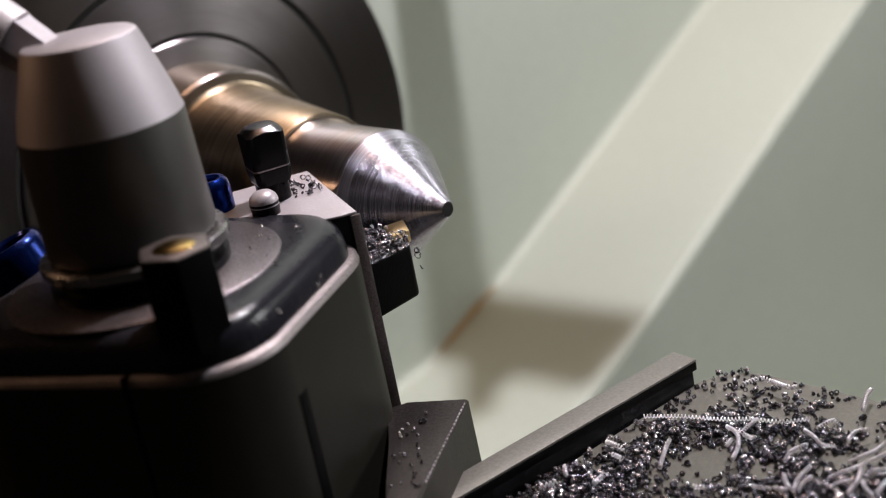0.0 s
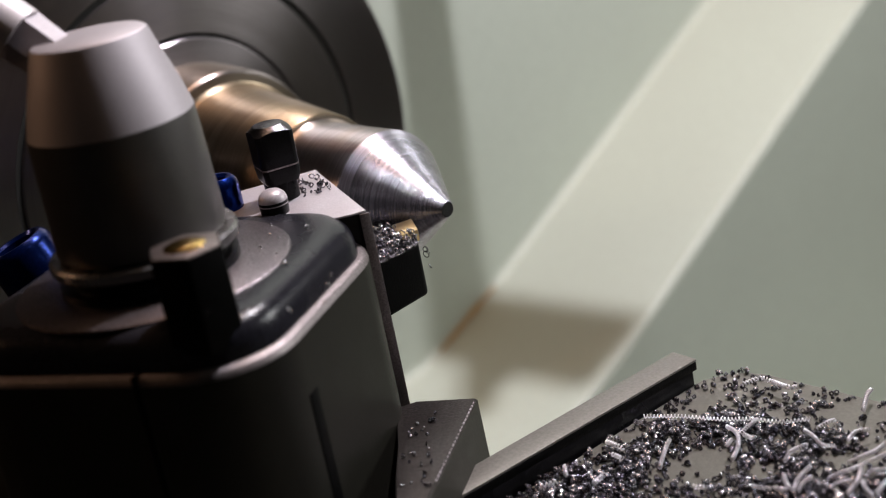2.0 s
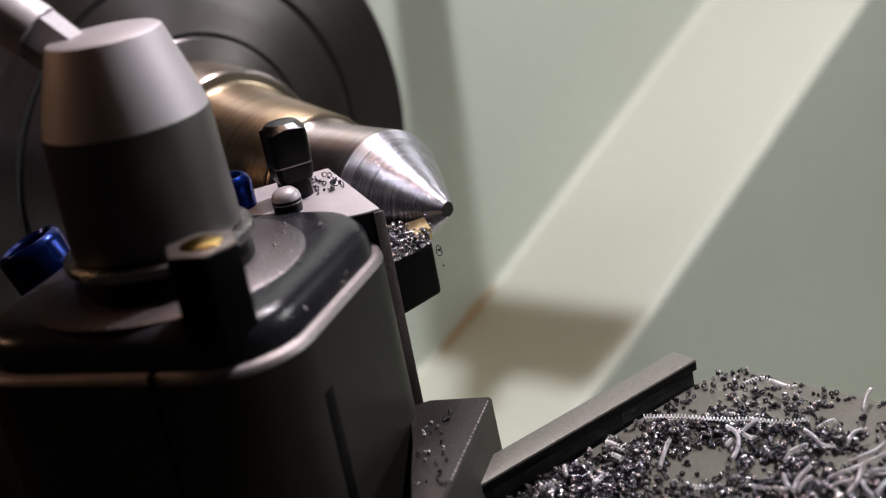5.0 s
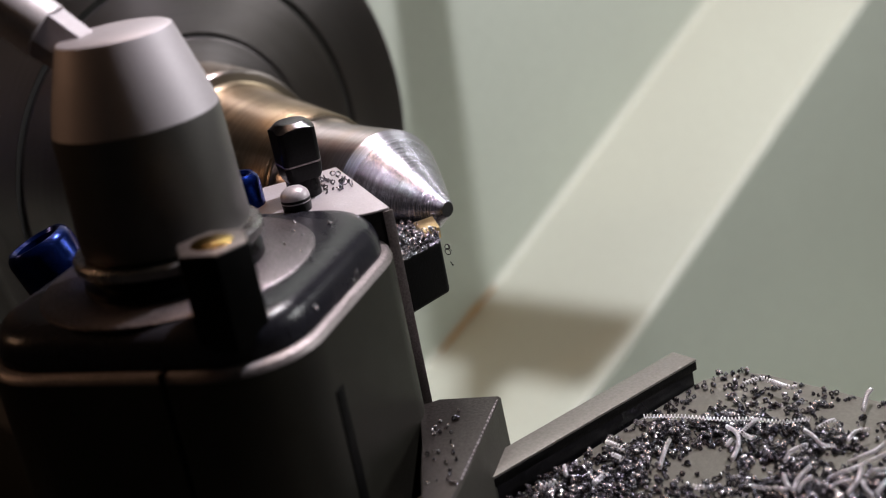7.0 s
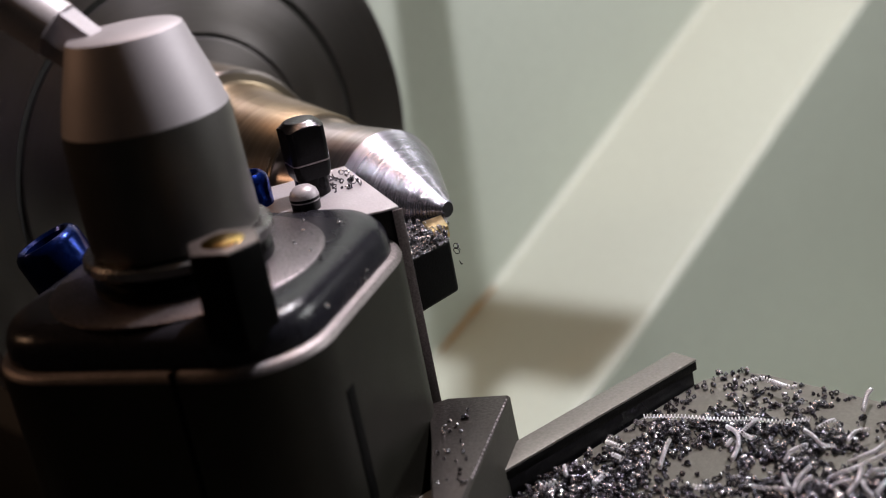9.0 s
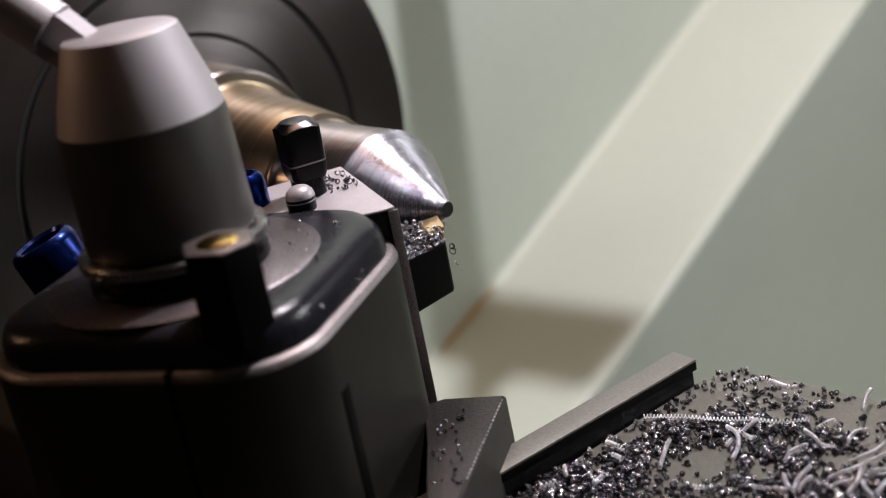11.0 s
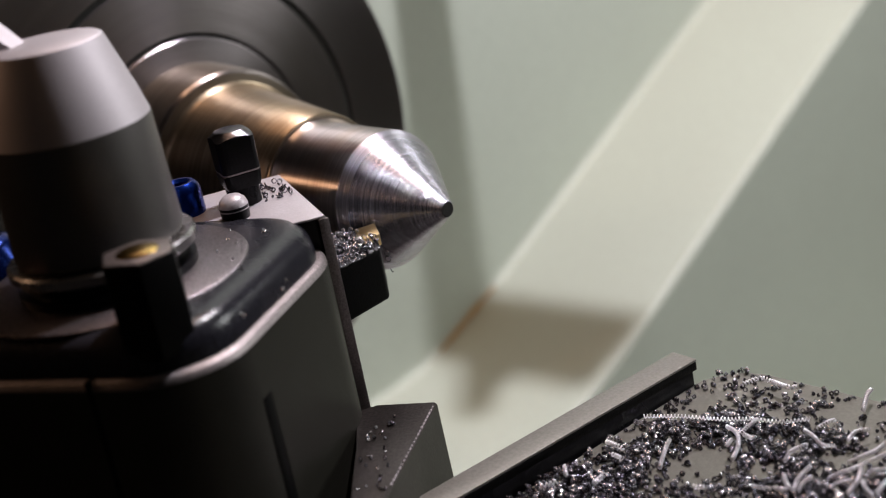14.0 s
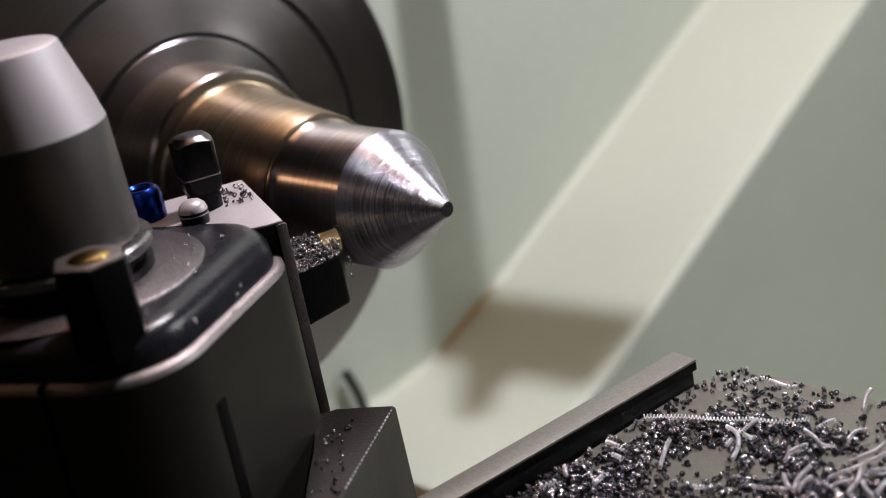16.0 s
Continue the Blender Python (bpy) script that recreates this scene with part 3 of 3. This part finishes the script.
def loose_chips():
    rnd = random.Random(4)
    top = AXIS - 0.069
    bare = ((119, -1.5, 6), (122, 40, 10), (70, -2, 4.5), (133.6, 15, 4), (121, 14, 3.5), (66, 8, 3), (104, 30, 4))   # patches swept clean
    chunks, bright = [], []
    n = 0
    while n < 8200:
        x, y = rnd.uniform(50, 190), rnd.uniform(-80, 51)
        if x < 63 + (y + 19) * 0.1 + 1.0:
            continue
        dens = 0.5 + 0.5 * noise.noise(Vector((x * 0.045, y * 0.045, 3.1)))
        dens = min(1, max(0.03, (dens - 0.28) * 2.4)) * (0.2 if y > 42 else 0.6 if y > 24 else 1)
        for bx, by, br in bare:
            dens *= min(1, max(0.04, math.hypot(x - bx, y - by) / br - 0.5))
        if rnd.random() > dens:
            continue
        r = rnd.uniform(0.35, 0.8) * MM
        z = top + r * rnd.uniform(0.5, 1.1) + (rnd.random() ** 2) * 2.2 * MM * dens
        chunks.append(curl(Vector((x * MM, y * MM, z)), r, rnd.uniform(0.19, 0.34) * MM, rnd.choice((0.7, 1.0, 1.5, 2.2, 3.0)), r * 0.9, rand_turn(rnd), rnd))
        n += 1
        if n % 7 == 0:
            bright.append(curl(Vector((x * MM, y * MM, z + 0.8 * MM)), r * 1.1, rnd.uniform(0.26, 0.4) * MM, rnd.uniform(1.0, 3.0), r * 1.0, rand_turn(rnd), rnd))
    ob = mesh_of("loose_chips", chunks, swarf_shaded)
    tagged(mesh_of("bright_chips", bright, swarf), "scattered bright curled steel chips on the cover", "metal chips", kind="stuff")
    return tagged(ob, "heap of small curled steel chips on the grey cover", "metal chips", kind="stuff")


loose_chips()


def long_chip(points, r, ribbon=False):
    r *= 0.84
    base = Vector((points[0][0] * MM, points[0][1] * MM, AXIS - 0.069))
    path = [Vector((x * MM, y * MM, AXIS - 0.068 + z * MM + r * MM)) - base for x, y, z in points]
    path = smooth_line(path)
    v, f = spiral(path, r * MM, 0.42 * r * MM, (1.75 if ribbon else 2.2) * r * MM, 6)
    ob = mesh_of("coiled_chip", [(v, f)], coil_steel)
    ob.location = base
    return tagged(ob, "bright tightly coiled steel chip lying on the cover", "metal chip", "coiled chips")


long_chip([(70.8, 4.3, 3.0), (82.9, 9.2, 3.6), (92.9, 13.5, 3.0), (102.9, 17.4, 3.6), (111.0, 20.7, 3.0), (119.0, 25.5, 3.6)], 0.62, False)
long_chip([(86.9, 35.6, 3.0), (90.1, 41.1, 3.6), (93.9, 42.0, 3.0), (101.5, 40.1, 3.6), (103.6, 42.4, 3.0)], 0.75, True)
long_chip([(98.3, 11.0, 3.0), (104.1, 8.1, 3.6), (108.2, 2.7, 3.0), (111.8, -5.5, 3.6)], 0.62, True)
long_chip([(104.4, 8.3, 3.0), (104.6, 13.4, 3.6), (103.8, 19.8, 3.0)], 0.55, False)
long_chip([(120.4, 20.0, 3.0), (125.2, 17.2, 3.6), (129.9, 14.8, 3.0), (133.9, 15.4, 3.6)], 0.55, True)
long_chip([(122.9, 22.4, 3.0), (124.4, 26.3, 3.6), (125.3, 29.5, 3.0)], 0.55, False)
long_chip([(134.7, 20.3, 3.0), (134.7, 25.1, 3.6), (137.1, 29.0, 3.0)], 0.55, True)
long_chip([(129.6, 38.0, 3.0), (126.3, 46.0, 3.6), (125.0, 51.1, 3.0)], 0.70, True)
long_chip([(125.1, 1.7, 3.0), (124.3, 6.3, 3.6), (124.5, 10.5, 3.0), (126.0, 12.7, 3.6)], 0.55, False)
long_chip([(128.9, -4.5, 3.0), (132.9, -9.2, 3.6), (135.7, -10.1, 3.0), (134.4, -6.0, 3.6), (133.4, -2.1, 3.0), (133.6, 2.6, 3.6)], 0.60, True)
long_chip([(137.3, -10.2, 3.0), (136.5, -5.5, 3.6), (136.6, -2.1, 3.0)], 0.50, False)
long_chip([(141.3, 9.2, 3.0), (143.8, 14.1, 3.6), (144.9, 20.1, 3.0), (145.3, 25.8, 3.6)], 0.60, True)
long_chip([(140.9, -0.8, 3.0), (143.0, 3.2, 3.6), (144.6, 8.2, 3.0), (147.0, 13.3, 3.6), (148.5, 20.2, 3.0)], 0.55, False)
long_chip([(149.7, -5.0, 3.0), (149.5, -0.1, 3.6), (147.8, 4.7, 3.0), (146.3, 8.4, 3.6)], 0.60, True)
long_chip([(149.1, 6.5, 3.0), (150.4, 8.9, 3.6), (153.0, 12.0, 3.0)], 0.50, False)
long_chip([(143.9, -4.2, 3.0), (145.1, -1.8, 3.6), (147.3, 2.1, 3.0)], 0.50, False)
long_chip([(124.2, -14.0, 3.0), (128.2, -14.2, 3.6), (131.3, -11.8, 3.0), (134.8, -11.6, 3.6)], 0.55, False)
long_chip([(70.7, -14.3, 3.0), (74.9, -15.2, 3.6), (78.0, -15.2, 3.0)], 0.75, True)
long_chip([(87.3, -3.7, 3.0), (90.6, -10.4, 3.6), (95.0, -18.9, 3.0)], 0.60, True)
long_chip([(77.2, -19.4, 3.0), (82.2, -20.6, 3.6)], 0.70, False)
long_chip([(109.9, -22.2, 3.0), (114.2, -21.6, 3.6)], 0.60, False)
long_chip([(149.6, 3.3, 3.0), (152.2, -0.3, 3.6), (156.2, -2.7, 3.0)], 0.55, True)
long_chip([(156.2, -0.7, 3.0), (155.7, 5.7, 3.6)], 0.55, False)
long_chip([(69.7, -45.0, 3.0), (73.0, -40.7, 3.6)], 0.70, False)
long_chip([(83.1, -35.9, 3.0), (83.3, -30.3, 3.6)], 0.75, True)
long_chip([(104.1, 5.1, 3.0), (105.8, 0.2, 3.6)], 0.60, True)
long_chip([(106.0, 9.1, 3.0), (110.1, 7.4, 3.6)], 0.70, True)
long_chip([(68.2, -31.8, 3.0), (73.1, -36.6, 3.6)], 0.60, False)


def tool_chips():
    """Chips caught on the tool, the holder and the top slide."""
    rnd = random.Random(9)

    def pile(name, label, base, area, n, z0, heap, rmax=0.9, extra=(), dull=0.0):
        t = carried(name, label, "metal chips", base)
        t["kind"] = "stuff"
        chunks, dark = [], []
        for _ in range(n):
            u, w = area(rnd)
            r = rnd.uniform(0.35, rmax) * MM
            z = z0 * MM + r * 0.8 + heap * MM * rnd.random() ** 2
            (dark if rnd.random() < dull else chunks).append(curl(Vector((u * MM - base[0] * MM, w * MM - base[1] * MM, z - base[2] * MM)), r, rnd.uniform(0.2, 0.34) * MM, rnd.uniform(0.5, 1.5), r, rand_turn(rnd), rnd))
        for x, y, z, r, turns in extra:
            dark.append(curl(Vector((x - base[0], y - base[1], z - base[2])) * MM, r * 0.8 * MM, 0.16 * MM, turns, r * 0.5 * MM, rand_turn(rnd), rnd, 16, 5))
        mesh_of("chips", chunks, swarf, t)
        if dark:
            mesh_of("dull_chips", dark, swarf_shaded, t)
        return t

    def tool_area(rnd):
        u, w = rnd.uniform(13, 47), rnd.uniform(0.5, 24)
        while (w > 4.3 + (u - 18.5) * 2.3) or (w > 20 + (u - 25.4) * 0.25) or (u > 35 and w > 18.5):
            u, w = rnd.uniform(13, 47), rnd.uniform(0.5, 24)
        return grip(u, w)
    pile("tool_swarf", "bright curled chips heaped on the turning tool", (*grip(30, 8), -2.2), tool_area, 360, -2.2, 2.2, 0.95, dull=0.25,
         extra=[(*grip(45, 25.2), -0.2, 1.3, 1.3), (*grip(43, 25.6), -2.5, 1.1, 1.6), (*grip(30, 23.4), -6.5, 1.1, 1.4), (*grip(32, 24), -9.0, 1.4, 1.2), (*grip(27, 23), -11.5, 0.9, 1.0)])
    spots = iter([(-25, -62.1), (-35.1, -66.1), (-35, -77), (-30.5, -71), (-28, -84), (-37, -58), (-24, -90), (-42.2, -43)])
    pile("lid_swarf", "few bright bits of swarf on the black lid", (-30, -72, 20.5), lambda r: next(spots), 8, 21.2, 0.2, 0.8)
    spots_low = iter([(-22, -116.7), (-11.7, -90.6), (-18, -113), (-11, -97)])
    pile("edge_swarf", "few bright bits of swarf on the rolled lid edge", (-16, -104, 16), lambda r: next(spots_low), 4, 15.6, 0.4, 0.7)

    def tool_edge(r):
        k = r.random()
        return grip(18.9 + 7.0 * k, 4.3 + 15.6 * k)
    pile("edge_chips", "row of bright bits along the edge of the turning tool", (*grip(22, 12), -2.2), tool_edge, 34, -2.6, 0.4, 0.55)
    pile("holder_swarf", "few curled chips on the tool holder", (*grip(40, -8), 20), lambda r: grip(46 + r.uniform(-9, 9), -6 + r.uniform(-4.5, 4.5)), 30, 20.0, 1.2, 1.0, dull=0.6)
    pile("slide_swarf", "scattered chips on the top slide", (4, -84, -44.7), lambda r: ((lambda q: (-1.0 + 9.5 * r.random() - 0.12 * (q + 106), q))(-106 + 44 * r.random() ** 1.6)), 30, -44.7, 0.5, 0.6, dull=0.7)


tool_chips()


# ---- movement ----
def travel(t):
    """How far the top slide stands along its way, in mm."""
    keys = [(0, -8.35), (9.0, 5.0), (10.3, 6.95), (10.6, 6.6), (11.5, 0.0), (12.0, -3.75), (15.5, -29.6), (16.0, -32.15)]
    for (t0, s0), (t1, s1) in zip(keys, keys[1:]):
        if t <= t1:
            return s0 + (s1 - s0) * (t - t0) / (t1 - t0)
    return keys[-1][1]


def motions():
    way = Vector((math.cos(radians(TH)), math.sin(radians(TH)), 0)) * MM
    times = [0, 1, 2, 3, 4, 5, 6, 7, 8, 9, 10, 10.3, 10.6, 11, 11.5, 12, 12.5, 13, 13.5, 14, 14.5, 15, 15.5, 16]
    for ob in CARRIED:
        home = ob.matrix_basis.copy()
        walk(ob, [(t, Matrix.Translation(way * travel(t)) @ home) for t in times])
    step = 79.0                       # degrees of spindle turn from key to key
    for ob in (CHUCK, WORK):
        walk(ob, [(k / FPS, pose(0, 0, AXIS, step * k)) for k in range(int(16 * FPS) + 1)])


motions()
